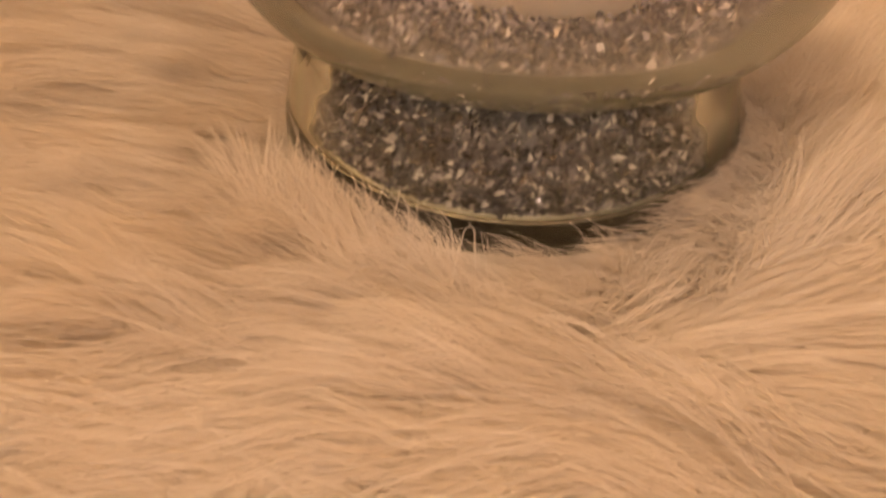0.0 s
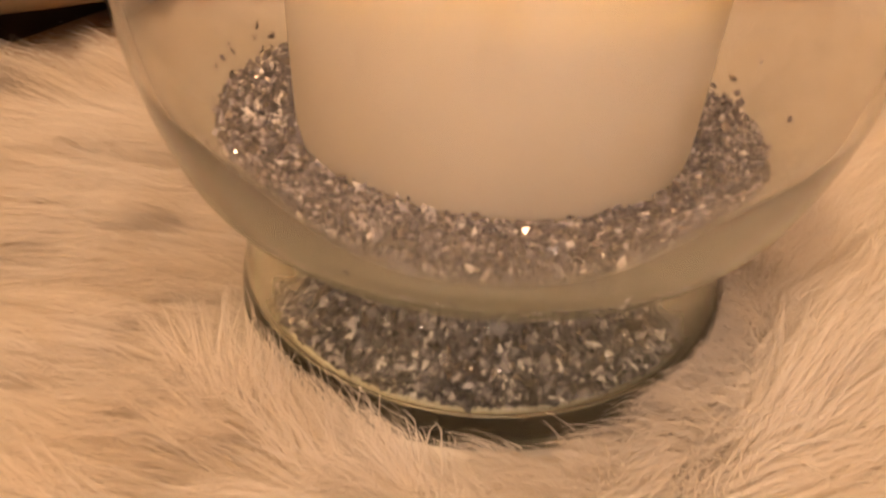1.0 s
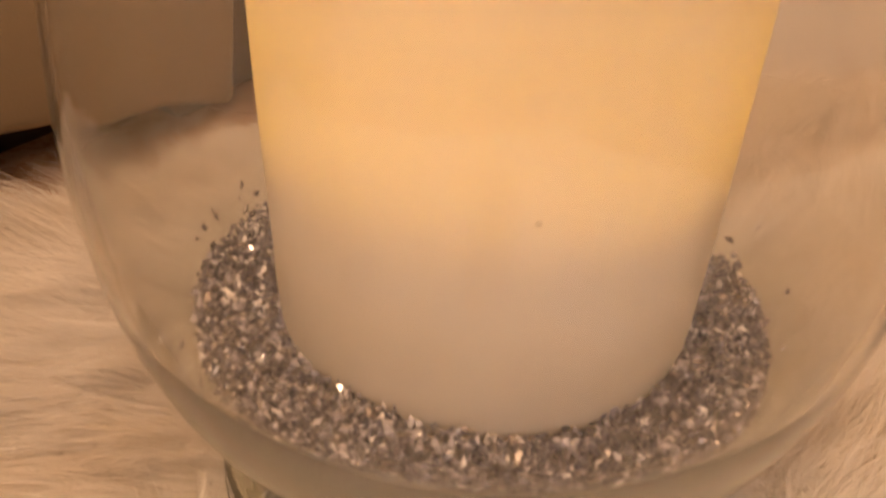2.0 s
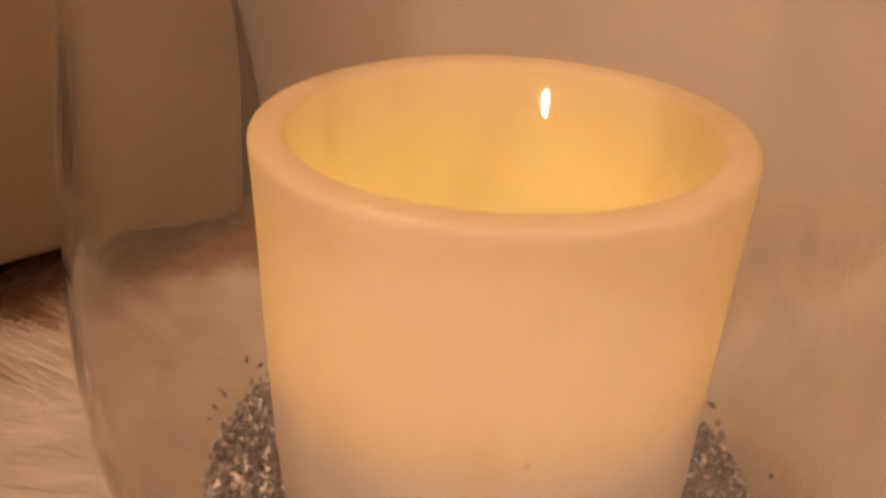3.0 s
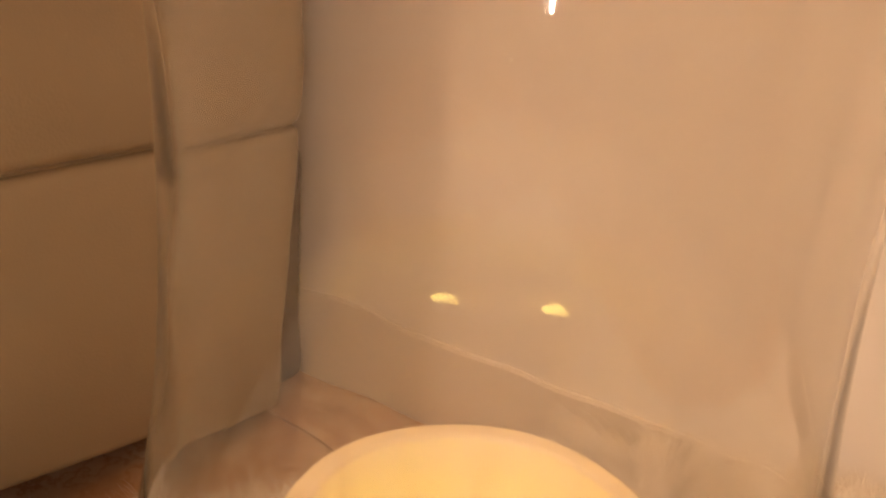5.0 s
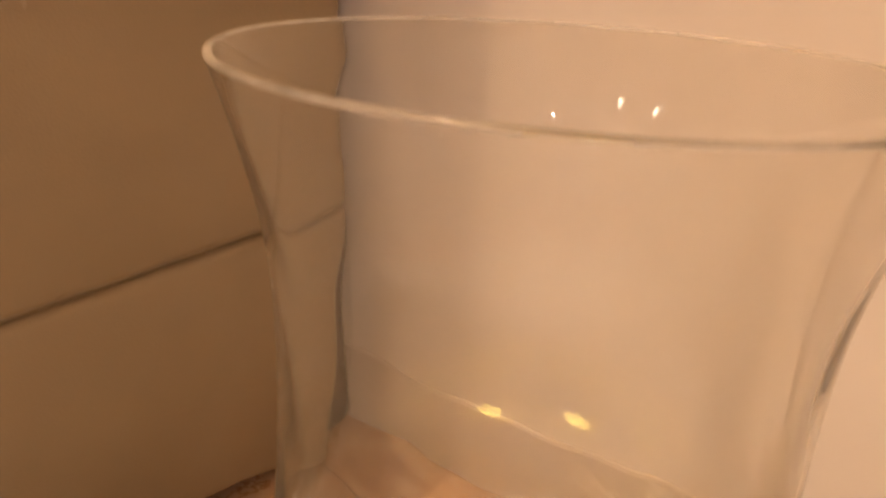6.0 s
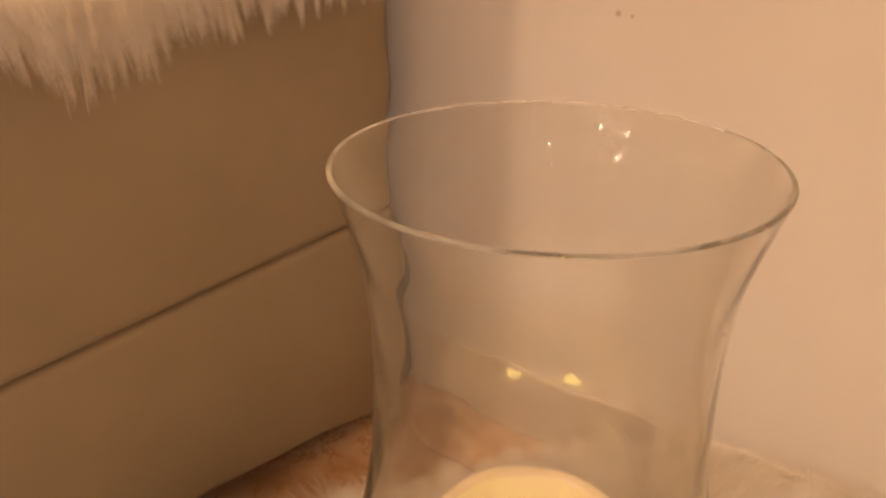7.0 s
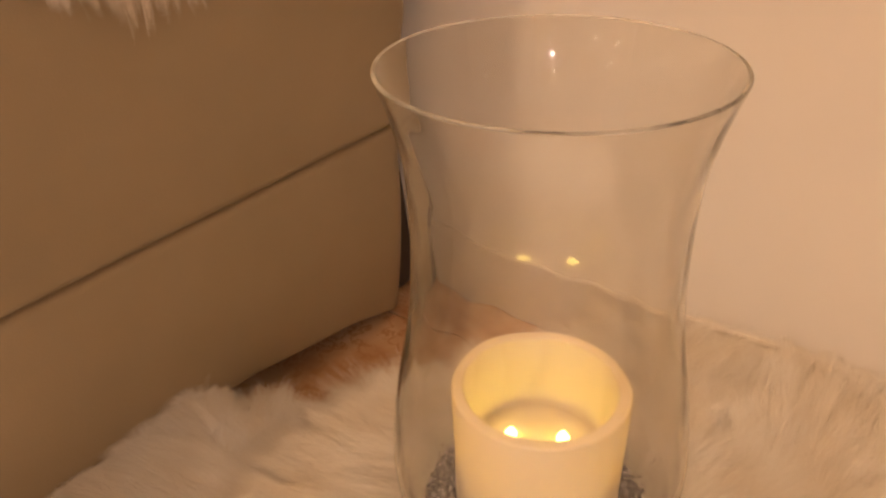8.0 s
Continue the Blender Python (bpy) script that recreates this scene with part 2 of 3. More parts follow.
# ---- structure ----
bm = bmesh.new()
box(bm, (-1.3, WALL_V, FLOOR_Z), (2.4, WALL_V + 0.12, 2.45))
tagged(part("wall_north", bm, WALL, smooth=False), "cream painted plaster wall with small scuffs", "wall", kind="structure")
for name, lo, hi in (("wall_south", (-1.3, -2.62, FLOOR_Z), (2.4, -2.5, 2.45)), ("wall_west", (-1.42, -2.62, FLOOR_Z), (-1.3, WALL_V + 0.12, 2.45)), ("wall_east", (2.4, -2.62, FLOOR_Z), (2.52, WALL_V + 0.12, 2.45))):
    tagged(part(name, box(bmesh.new(), lo, hi), FAR_WALL, smooth=False), "unseen plaster wall, darkened to cut bounced light", "wall", kind="structure")
tagged(part("ceiling", box(bmesh.new(), (-1.42, -2.62, 2.45), (2.52, WALL_V + 0.12, 2.55)), CEIL, smooth=False), "off-white painted ceiling", "ceiling", kind="structure")
bm = box(bmesh.new(), (-1.42, -2.62, FLOOR_Z - 0.06), (2.52, WALL_V + 0.12, FLOOR_Z - 0.002))
floor = tagged(part("floor", bm, GROUT, smooth=False), "brown veined marble tile floor", "floor", kind="structure")
bm = box(bmesh.new(), (SOFA_U - 0.6, WALL_V - 0.0035, FLOOR_Z + 0.001), (2.39, WALL_V - 0.0002, 0.0388), 0.0010)
skirting = tagged(part("baseboard", bm, SKIRT, smooth=False), "low cream stone skirting along the wall", "skirting", kind="structure")
bm = box(bmesh.new(), (SOFA_U - 0.6, WALL_V - 0.0028, 0.0389), (2.39, WALL_V - 0.0002, 0.0398))
part("joint", bm, SEALANT, skirting, "thin dark joint over the skirting", smooth=False)


# ---- sofa ----
def swept_panel(z_top, bottom, bulge, u_face=SOFA_U, v_end=0.2257, v_start=-1.3, u_back=-1.02, radius=0.022, edge=0.007, wrinkle=0.0, dent=0.0):
    """A padded skin that runs along the sofa's face and turns round its end. bottom: height as a function of v."""
    path = [(u_face, v, 1.0, 0.0) for v in np.linspace(v_start, v_end - radius, 70)]
    for a in np.linspace(0, math.pi / 2, 9)[1:]:
        path.append((u_face - radius + radius * math.cos(a), v_end - radius + radius * math.sin(a), math.cos(a), math.sin(a)))
    path += [(u, v_end, 0.0, 1.0) for u in np.linspace(u_face - radius, u_back, 12)[1:]]
    bm = bmesh.new()
    cols = []
    for u, v, nu, nv in path:
        z0 = bottom(v)
        col = []
        prof = [(-0.05, z0 + 0.001), (-edge * 1.6, z0)]
        prof += [(-edge * (1 - math.sin(a)), z0 + edge * (1 - math.cos(a))) for a in np.linspace(0, math.pi / 2, 5)]
        for s in np.linspace(0, 1, 25)[1:-1]:
            z = z0 + edge + (z_top - z0 - 2 * edge) * s
            fold = dent * math.exp(-((z - 0.313) / 0.013) ** 2) / (1 + math.exp((v + 0.035) * 90))
            prof.append((-fold + bulge * math.sin(math.pi * s) + wrinkle * float(wave(np.array([v * 1.0]), np.array([z * 2.2]), 5, 28)[0]) * math.sin(math.pi * s), z))
        prof += [(-edge * (1 - math.cos(a)), z_top - edge * (1 - math.sin(a))) for a in np.linspace(0, math.pi / 2, 5)]
        prof += [(-edge * 1.6, z_top), (-0.05, z_top - 0.001)]
        for off, z in prof:
            lean = 0.0725 * (0.26 - z) * max(0.0, min(1.0, (v - 0.10) / 0.10))      # the end tapers towards the floor
            col.append(bm.verts.new((u + off * nu, v + off * nv - lean, z)))
        cols.append(col)
    for a, b in zip(cols, cols[1:]):
        for k in range(len(a) - 1):
            bm.faces.new((a[k], b[k], b[k + 1], a[k + 1]))
    return bm


SEAM_Z = 0.1745
sofa = tagged(new("sofa"), "beige leather sofa with one horizontal piped seam", "sofa")
sofa.location = (-0.6, -0.5, FLOOR_Z)


def on(parent, ob):
    ob.parent = parent
    ob.matrix_parent_inverse = Matrix.Translation(parent.location).inverted()
    return ob


def sofa_bottom(v):
    return float(np.interp(v, [-1.3, 0.0, 0.077, 0.138, 0.185, 0.2257], [0.024, 0.020, 0.006, -0.003, -0.014, -0.024]))


on(sofa, part("lower_panel", swept_panel(SEAM_Z - 0.0008, sofa_bottom, 0.004), LEATHER))
on(sofa, part("upper_panel", swept_panel(0.366, lambda v: SEAM_Z + 0.0008, 0.006, wrinkle=0.0022, dent=0.005), LEATHER))
bm = bmesh.new()
cols = []
for v in np.linspace(-1.3, 0.2, 60):
    cols.append([bm.verts.new((SOFA_U - 0.0066 + 0.0009 * math.cos(a), v, SEAM_Z + 0.0009 * math.sin(a))) for a in np.linspace(0, 2 * math.pi, 9)[:-1]])
for a, b in zip(cols, cols[1:]):
    for k in range(8):
        bm.faces.new((a[k], b[k], b[(k + 1) % 8], a[(k + 1) % 8]))
on(sofa, part("piping", bm, LEATHER, label="thin leather piping in the seam"))
on(sofa, part("seat", box(bmesh.new(), (-1.0, -1.28, 0.03), (SOFA_U - 0.012, 0.195, 0.364), 0.02), LEATHER))
# unseen upright block, added to cast the vertical shadow on the wall
on(sofa, part("shadow_caster", box(bmesh.new(), (-1.0, 0.012, 0.362), (SOFA_U - 0.006, 0.2255, 0.86), 0.012), LEATHER))
# added block whose dark colour stands in for shade beside the wall
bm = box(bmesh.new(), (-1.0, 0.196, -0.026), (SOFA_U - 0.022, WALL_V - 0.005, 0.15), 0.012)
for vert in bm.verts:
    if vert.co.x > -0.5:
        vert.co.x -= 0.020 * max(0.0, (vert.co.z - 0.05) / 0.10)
on(sofa, part("rear_gap_shade", bm, SHADE, label="near-black block as shade between sofa and wall"))
# recessed support, coloured near-black for the shade under the sofa
on(sofa, part("plinth", box(bmesh.new(), (-0.96, -1.2, FLOOR_Z), (SOFA_U - 0.07, 0.17, 0.05)), SHADE, label="recessed plinth, near-black as shade under the sofa"))


# ---- fur ----
YAW = radians(-26.79)      # the walk's first view runs along this turned axis


def strands(name, root, flow, length, rise, width, lock=0.009, pull=0.72, avoid=None, seed=3, droop=0.0):
    """Many tapered hairs in locks, one mesh."""
    g = np.random.default_rng(seed)
    n = len(root)
    cell = np.floor(root[:, :2] / lock + g.normal(0, 0.28, (n, 2))).astype(np.int64)
    key = (cell[:, 0] * 73856093 ^ cell[:, 1] * 19349663) % 200003
    tab = g.normal(0, 1, (200003, 4))
    lk = tab[key]
    ang = lk[:, 0] * 0.17 + g.normal(0, 0.10, n)
    ca, sa = np.cos(ang), np.sin(ang)
    d = np.stack([flow[:, 0] * ca - flow[:, 1] * sa, flow[:, 0] * sa + flow[:, 1] * ca, np.zeros(n)], 1)
    ln = length * (1 + 0.22 * lk[:, 1].clip(-2, 2) + g.normal(0, 0.14, n)).clip(0.4, 1.7)
    rs = rise * (1 + 0.42 * lk[:, 2].clip(-1.7, 2) + g.normal(0, 0.15, n)).clip(0.2, 2.0)
    side = np.stack([-d[:, 1], d[:, 0], np.zeros(n)], 1)
    curl = (lk[:, 3] * 0.16 + g.normal(0, 0.07, n)) * ln
    centre = np.concatenate([(cell + 0.5) * lock, root[:, 2:3]], 1)
    lvl = np.array([0.0, 0.3, 0.6, 0.85, 1.0])
    pts = []
    for s in lvl:
        p = root + d * (ln * s)[:, None] + side * (curl * s * s)[:, None]
        p[:, 2] += rs * (1.75 * s - (0.95 + droop) * s * s)
        p[:, :2] += (centre - root)[:, :2] * (pull * s * s)
        if avoid is not None:
            p = avoid(p)
        pts.append(p)
    roll = g.normal(0, 0.45, n)
    up = np.array([0, 0, 1.0])
    wv = (side * np.cos(roll)[:, None] + up * np.sin(roll)[:, None])
    wd = width * (0.7 + 0.6 * g.random(n))
    taper = [0.9, 1.0, 0.8, 0.5]
    cols = []
    for k in range(4):
        o = wv * (wd * taper[k] / 2)[:, None]
        cols += [pts[k] - o, pts[k] + o]
    cols.append(pts[4])
    co = np.stack(cols, 1).reshape(-1, 3)
    base = (np.arange(n) * 9)[:, None]
    quads = np.concatenate([base + np.array([2 * k, 2 * k + 1, 2 * k + 3, 2 * k + 2]) for k in range(3)], 1).reshape(n, 3, 4)
    tri = base + np.array([6, 7, 8])
    loops = np.concatenate([quads.reshape(n, 12), tri], 1).ravel()
    totals = np.tile([4, 4, 4, 3], n)
    starts = np.concatenate([[0], np.cumsum(totals)[:-1]])
    me = bpy.data.meshes.new(name)
    me.vertices.add(len(co))
    me.vertices.foreach_set("co", co.astype(np.float32).ravel())
    me.loops.add(len(loops))
    me.loops.foreach_set("vertex_index", loops.astype(np.int32))
    me.polygons.add(len(totals))
    me.polygons.foreach_set("loop_start", starts.astype(np.int32))
    me.polygons.foreach_set("use_smooth", np.ones(len(totals), bool))
    me.update(calc_edges=True)
    me.materials.append(FUR)
    return new(name, me)


PART_X = (0.090, 0.075, 0.030, 0.021, 0.031, 0.043, 0.070)      # the parting, from the wall to the camera


def smoothstep(x, a, b):
    s = np.clip((x - a) / (b - a), 0, 1)
    return s * s * (3 - 2 * s)


def rug_edge(u):
    """Far border of the hide, which leaves the corner of the floor free."""
    e = np.interp(u, [-0.30, -0.235, -0.205, -0.185, -0.172, -0.12, -0.07, -0.04], [0.0, 0.004, 0.012, 0.039, 0.083, 0.153, 0.205, 0.30])
    return np.minimum(e, WALL_V - 0.012)


def parting(x, y):
    """Distance to the right of the line along which the pile parts in front of the vase."""
    return x - np.interp(-y, [-0.30, 0.0, 0.06, 0.078, 0.10, 0.13, 0.20], PART_X) - 0.006 * np.sin(y * 90)


def pile_height(u, v):
    """Height of the pile's upper side over the vase's foot."""
    r = np.hypot(u, v)
    x, y = u * np.cos(YAW) - v * np.sin(YAW), u * np.sin(YAW) + v * np.cos(YAW)
    h = 0.010 + 0.0038 * wave(u, v, 11, 30)
    h += 0.031 * smoothstep(v, 0.13, 0.25) * smoothstep(u, -0.09, 0.02)
    h += 0.032 * np.exp(-((u + 0.26) / 0.06) ** 2) * (1 - smoothstep(v, -0.045, 0.015))
    h += 0.004 * smoothstep(-y, 0.07, 0.11)
    h -= 0.0015 * np.exp(-(parting(x, y) / 0.014) ** 2) * smoothstep(-y, 0.05, 0.075)
    front = smoothstep(-y, -0.02, 0.05)
    border = np.where(u < -0.04, smoothstep(rug_edge(u) - v, -0.01, 0.055), 1.0)
    h = h * border - 0.012 * (1 - border)
    return h * smoothstep(r, 0.050 - 0.016 * front, 0.098 - 0.028 * front) + 0.005 * (1 - smoothstep(r, 0.10, 0.17)) - 0.001


def in_rug(u, v, inset=0.0):
    edge = rug_edge(u) + 0.005 * wave(u, v, 21, 60)
    return (v < edge - inset) & (v < WALL_V - 0.012) & (u > SOFA_U + 0.004) & (u < 0.55) & (v > -0.75)


# woven backing: a sheet with thickness under the pile
bm = bmesh.new()
us, vs = np.linspace(SOFA_U, 0.55, 190), np.linspace(-0.75, WALL_V - 0.006, 230)
gu, gv = np.meshgrid(us, vs, indexing="ij")
gr = np.hypot(gu, gv)
dip = 0.008 * smoothstep(gr, 0.052, 0.062) * (1 - smoothstep(gr, 0.082, 0.105))
hz = np.where(gr < 0.050, 0.0062, np.maximum(pile_height(gu, gv) - 0.012 - dip, FLOOR_Z + 0.006))
ok = in_rug(gu, gv, 0.012)
grid = {}
for i in range(len(us)):
    for j in range(len(vs)):
        if ok[i, j]:
            grid[i, j] = (bm.verts.new((us[i], vs[j], hz[i, j])), bm.verts.new((us[i], vs[j], FLOOR_Z + 0.002)))
cells = {(i, j) for (i, j) in grid if (i + 1, j) in grid and (i, j + 1) in grid and (i + 1, j + 1) in grid}
for i, j in cells:
    c = [grid[i, j], grid[i + 1, j], grid[i + 1, j + 1], grid[i, j + 1]]
    bm.faces.new([k[0] for k in c])
    bm.faces.new([k[1] for k in reversed(c)])
    for (di, dj), (p, q) in (((-1, 0), (c[3], c[0])), ((1, 0), (c[1], c[2])), ((0, -1), (c[0], c[1])), ((0, 1), (c[2], c[3]))):
        if (i + di, j + dj) not in cells:
            bm.faces.new((q[0], p[0], p[1], q[1]))
rug = tagged(part("fur_rug", bm, SKIN), "white long-pile faux fur rug on the marble floor", "rug")


def keep_off_vase(p):
    r = np.hypot(p[:, 0], p[:, 1])
    lim = np.interp(p[:, 2], [-0.05, 0.005, 0.015, 0.028, 0.035, 0.043, 0.05, 0.06], [0.0664, 0.0664, 0.0664, 0.0646, 0.0615, 0.0600, 0.071, 0.077])
    k = np.where(r < lim, lim / np.maximum(r, 1e-6), 1.0)
    q = p.copy()
    q[:, 0] *= k
    q[:, 1] *= k
    q[:, 0] = np.maximum(q[:, 0], SOFA_U + 0.004 + 0.02 * np.clip(0.02 - q[:, 2], 0, 1))
    q[:, 1] = np.minimum(q[:, 1], WALL_V - 0.0105)
    return q


N = 275000
u, v = RNG.uniform(SOFA_U, 0.42, N * 3), RNG.uniform(-0.40, WALL_V - 0.012, N * 3)
x, y = u * math.cos(YAW) - v * math.sin(YAW), u * math.sin(YAW) + v * math.cos(YAW)
keep = in_rug(u, v, 0.012) & (np.hypot(u, v) > 0.0655) & (x > -0.37) & (x < 0.37) & (y > -0.19)
u, v, x, y = (k[keep][:N] for k in (u, v, x, y))
ra, rw = RNG.uniform(0, 2 * math.pi, 15000), 0.068 + 0.018 * RNG.random(15000)
u, v = np.concatenate([u, rw * np.cos(ra)]), np.concatenate([v, rw * np.sin(ra)])
x, y = u * math.cos(YAW) - v * math.sin(YAW), u * math.sin(YAW) + v * math.cos(YAW)
far = smoothstep(y, 0.0, 0.16)
right = smoothstep(x + 0.02 * wave(u, v, 37, 40), 0.03, 0.12)
sweep = smoothstep(x + 0.015 * wave(u, v, 39, 25), -0.06, 0.17)
g = np.random.default_rng(5)
over = smoothstep(parting(x, y), -0.022, 0.030) > g.random(len(u))
lay = math.pi + 0.12 - 0.70 * far * (1 - sweep) - 0.35 * sweep + 0.30 * wave(u, v, 31, 16) + 0.10 * wave(u, v, 35, 50)
fall = 0.45 - 0.5 * smoothstep(-y, 0.06, 0.14) + 0.45 * far + 0.55 * wave(u, v, 33, 22) + 0.25 * wave(u, v, 36, 60)
ang = np.where(over, fall, lay) + g.normal(0, 1, len(u)) * (0.06 + 0.10 * over)
ax, ay = np.cos(ang), np.sin(ang)
ring = np.arange(len(u)) >= len(u) - 15000
turn = np.arctan2(y, x) + np.random.default_rng(8).normal(0, 0.35, len(u)) + math.pi + 1.05 + 0.7 * wave(u, v, 61, 60)
inward = ring * np.maximum(smoothstep(x, -0.045, 0.0), smoothstep(-y, 0.045, 0.062))
ax, ay = ax * (1 - inward) + np.cos(turn) * inward, ay * (1 - inward) + np.sin(turn) * inward
nrm = np.hypot(ax, ay) + 1e-6
ax, ay = ax / nrm, ay / nrm
flow = np.stack([ax * math.cos(-YAW) - ay * math.sin(-YAW), ax * math.sin(-YAW) + ay * math.cos(-YAW)], 1)
h = pile_height(u, v)
root = np.stack([u, v, np.maximum(h - 0.012, FLOOR_Z + 0.006)], 1)
near_foot = smoothstep(np.hypot(u, v), 0.066, 0.115)
seam = np.exp(-(parting(x, y) / 0.013) ** 2)
pile = strands("pile", root, flow, (0.042 - 0.005 * right) * (0.55 + 0.45 * near_foot) * (1 - 0.25 * seam) * (1 - 0.40 * ring * (1 - inward)), (1 - 0.45 * ring * (1 - inward)) * (1 + 0.15 * seam) * (0.014 + 0.007 * np.maximum(right, far)) * (0.8 + 0.2 * near_foot + 0.18 * ring * smoothstep(-y, 0.045, 0.06)), 0.00026, pull=0.58, avoid=keep_off_vase)
pile.parent = rug
tagged(pile, "long soft white fur pile", kind="stuff")

# long pointed locks that hang over the rug's free border
K, MOUND = 22000, 5000
g = np.random.default_rng(71)
u = np.concatenate([g.uniform(-0.225, 0.0, K), g.uniform(SOFA_U + 0.006, -0.215, MOUND)])
v = rug_edge(u) + 0.005 * wave(u, u * 0, 21, 60) - 0.018 - 0.024 * g.random(len(u))
v[K:] -= 0.010 + 0.022 * g.random(MOUND)
slope = (rug_edge(u + 0.01) - rug_edge(u - 0.01)) / 0.02
slope[K:] = 0.5
out = np.stack([-slope - 0.3, np.ones(len(u))], 1)
out /= np.linalg.norm(out, axis=1, keepdims=True)
root = np.stack([u, v, np.maximum(pile_height(u, v) - 0.010, FLOOR_Z + 0.006)], 1)
border = strands("border_fringe", root, out, np.where(np.arange(len(u)) < K, 0.034, 0.020), np.where(np.arange(len(u)) < K, 0.014, 0.006), 0.00040, lock=0.0065, pull=0.85, avoid=keep_off_vase, seed=72)
border.parent = rug
tagged(border, "pointed locks along the rug's border", kind="stuff")

# ---- throw on the sofa seat ----
throw = tagged(new("fur_throw"), "white long-haired fur throw on the sofa seat", "throw")
throw.location = (-0.5, -0.4, 0.366)


def throw_edge(v):
    return np.interp(v, [-0.9, -0.10, -0.068, -0.05, 0.0, 0.04, 0.06, 0.16, 0.20], [0.386, 0.385, 0.361, 0.349, 0.349, 0.361, 0.370, 0.374, 0.376])


bm = bmesh.new()
cols = []
for vv in np.linspace(-0.9, 0.192, 66):
    ze = float(throw_edge(vv))
    back = -0.85 if vv < 0.0 else SOFA_U - 0.005
    top_z = max(0.376, ze + 0.009)
    line = [(back, 0.369), (back, top_z), (SOFA_U + 0.001, top_z), (SOFA_U + 0.009, top_z - 0.005), (SOFA_U + 0.0115, ze), (SOFA_U + 0.0085, ze), (SOFA_U + 0.0075, 0.366), (SOFA_U, 0.369)]
    cols.append([bm.verts.new((a, vv, b)) for a, b in line])
for a, b in zip(cols, cols[1:]):
    for k in range(len(a)):
        bm.faces.new((a[k], b[k], b[(k + 1) % len(a)], a[(k + 1) % len(a)]))
bm.faces.new(cols[0])
bm.faces.new(list(reversed(cols[-1])))
on(throw, part("hide", bm, SKIN))
M = 60000
vv = RNG.uniform(-0.55, 0.190, M)
t = RNG.random(M)
ze = throw_edge(vv)
uu = SOFA_U + 0.0115 - 0.0115 * smoothstep(t, 0.6, 1.0) - 0.05 * smoothstep(t, 0.8, 1.0)
zz = ze + (np.maximum(0.376, ze + 0.009) - ze) * np.minimum(t / 0.6, 1)
out = np.stack([np.full(M, 0.55), 0.30 * wave(vv, zz, 41, 40)], 1)
hair = strands("throw_hair", np.stack([uu, vv, zz], 1), out, 0.010, -0.014, 0.00025, lock=0.0030, pull=0.1, seed=9, droop=-0.6)
on(throw, hair)
tagged(hair, "hanging white fur hairs", kind="stuff")

# ---- glass hurricane vase ----
vase = tagged(new("hurricane_vase"), "clear glass hurricane vase with flared rim on the fur rug", "vase")
OUTER = [(0.0, 0.0430), (0.050, 0.0430), (0.0590, 0.0442), (0.0660, 0.0477), (0.0712, 0.0530), (0.0757, 0.0605), (0.0805, 0.0755), (0.0832, 0.093), (0.0838, 0.112),
         (0.0817, 0.135), (0.0784, 0.159), (0.0738, 0.183), (0.0702, 0.209), (0.0684, 0.240), (0.0686, 0.270), (0.0707, 0.292), (0.0756, 0.313), (0.0813, 0.3310)]
outer = smooth_curve(OUTER, 6)
inner = []
for i in range(len(outer) - 1, -1, -1):
    r, z = outer[i]
    a, b = outer[max(i - 1, 0)], outer[min(i + 1, len(outer) - 1)]
    dr, dz = b[0] - a[0], b[1] - a[1]
    k = math.hypot(dr, dz) + 1e-9
    wall = float(np.interp(z, [0.0430, 0.055, 0.08, 0.33], [0.0065, 0.0050, 0.0026, 0.0020]))
    inner.append((max(r - dz / k * wall, 0.0), z + dr / k * wall))
inner = [p for p in inner if p[0] > 0.004] + [(0.0, 0.0495)]
po, pi = Vector((*outer[-1], 0)), Vector((*inner[0], 0))
mid, half = (po + pi) / 2, (po - pi) / 2
along = Vector((-half.y, half.x, 0))
rim_line = [tuple((mid + half * math.cos(a) + along * 0.9 * math.sin(a)).xy) for a in np.linspace(0, math.pi, 11)]
body = part("bowl", lathe(outer + inner, 160, skip=(len(outer) - 1,)), GLASS, vase, "thin clear blown glass", wound=True)
rim = part("rim", lathe(rim_line, 160), RIM_GLASS, vase, "fire-polished rim with a pale film for caught light", wound=True)
rim.visible_shadow = False
for vert in body.data.vertices:
    x0, y0, z0 = vert.co
    if 0.09 < z0 < 0.326:
        a0 = math.atan2(y0, x0)
        k = 1 + 0.0011 * (math.sin(7 * a0 + 40 * z0) * math.sin(95 * z0 + 2 * math.sin(3 * a0)) + 0.6 * math.sin(13 * a0 - 70 * z0)) * min((z0 - 0.09) / 0.03, 1)
        if math.hypot(x0, y0) < float(np.interp(z0, [p[1] for p in outer], [p[0] for p in outer])) - 0.0006:
            vert.co = (x0 * k, y0 * k, z0)
body.visible_shadow = False
FOOT_OUT = [(0.0, 0.0065), (0.057, 0.0065), (0.0634, 0.0073), (0.0656, 0.0098), (0.0649, 0.0121), (0.0654, 0.0143), (0.0642, 0.0195), (0.0626, 0.0270), (0.0597, 0.0350), (0.0545, 0.0405), (0.046, 0.0425), (0.0, 0.0425)]
FOOT_IN = [(0.0, 0.0108), (0.0480, 0.0108), (0.0542, 0.0116), (0.0564, 0.0140), (0.0556, 0.0190), (0.0536, 0.0260), (0.0510, 0.0325), (0.0460, 0.0372), (0.038, 0.0392), (0.0, 0.0392)]
bm = lathe(smooth_curve(FOOT_OUT, 5), 160)
tmp = lathe(list(reversed(smooth_curve(FOOT_IN, 5))), 160)
shell = bpy.data.meshes.new("shell")
tmp.to_mesh(shell)
tmp.free()
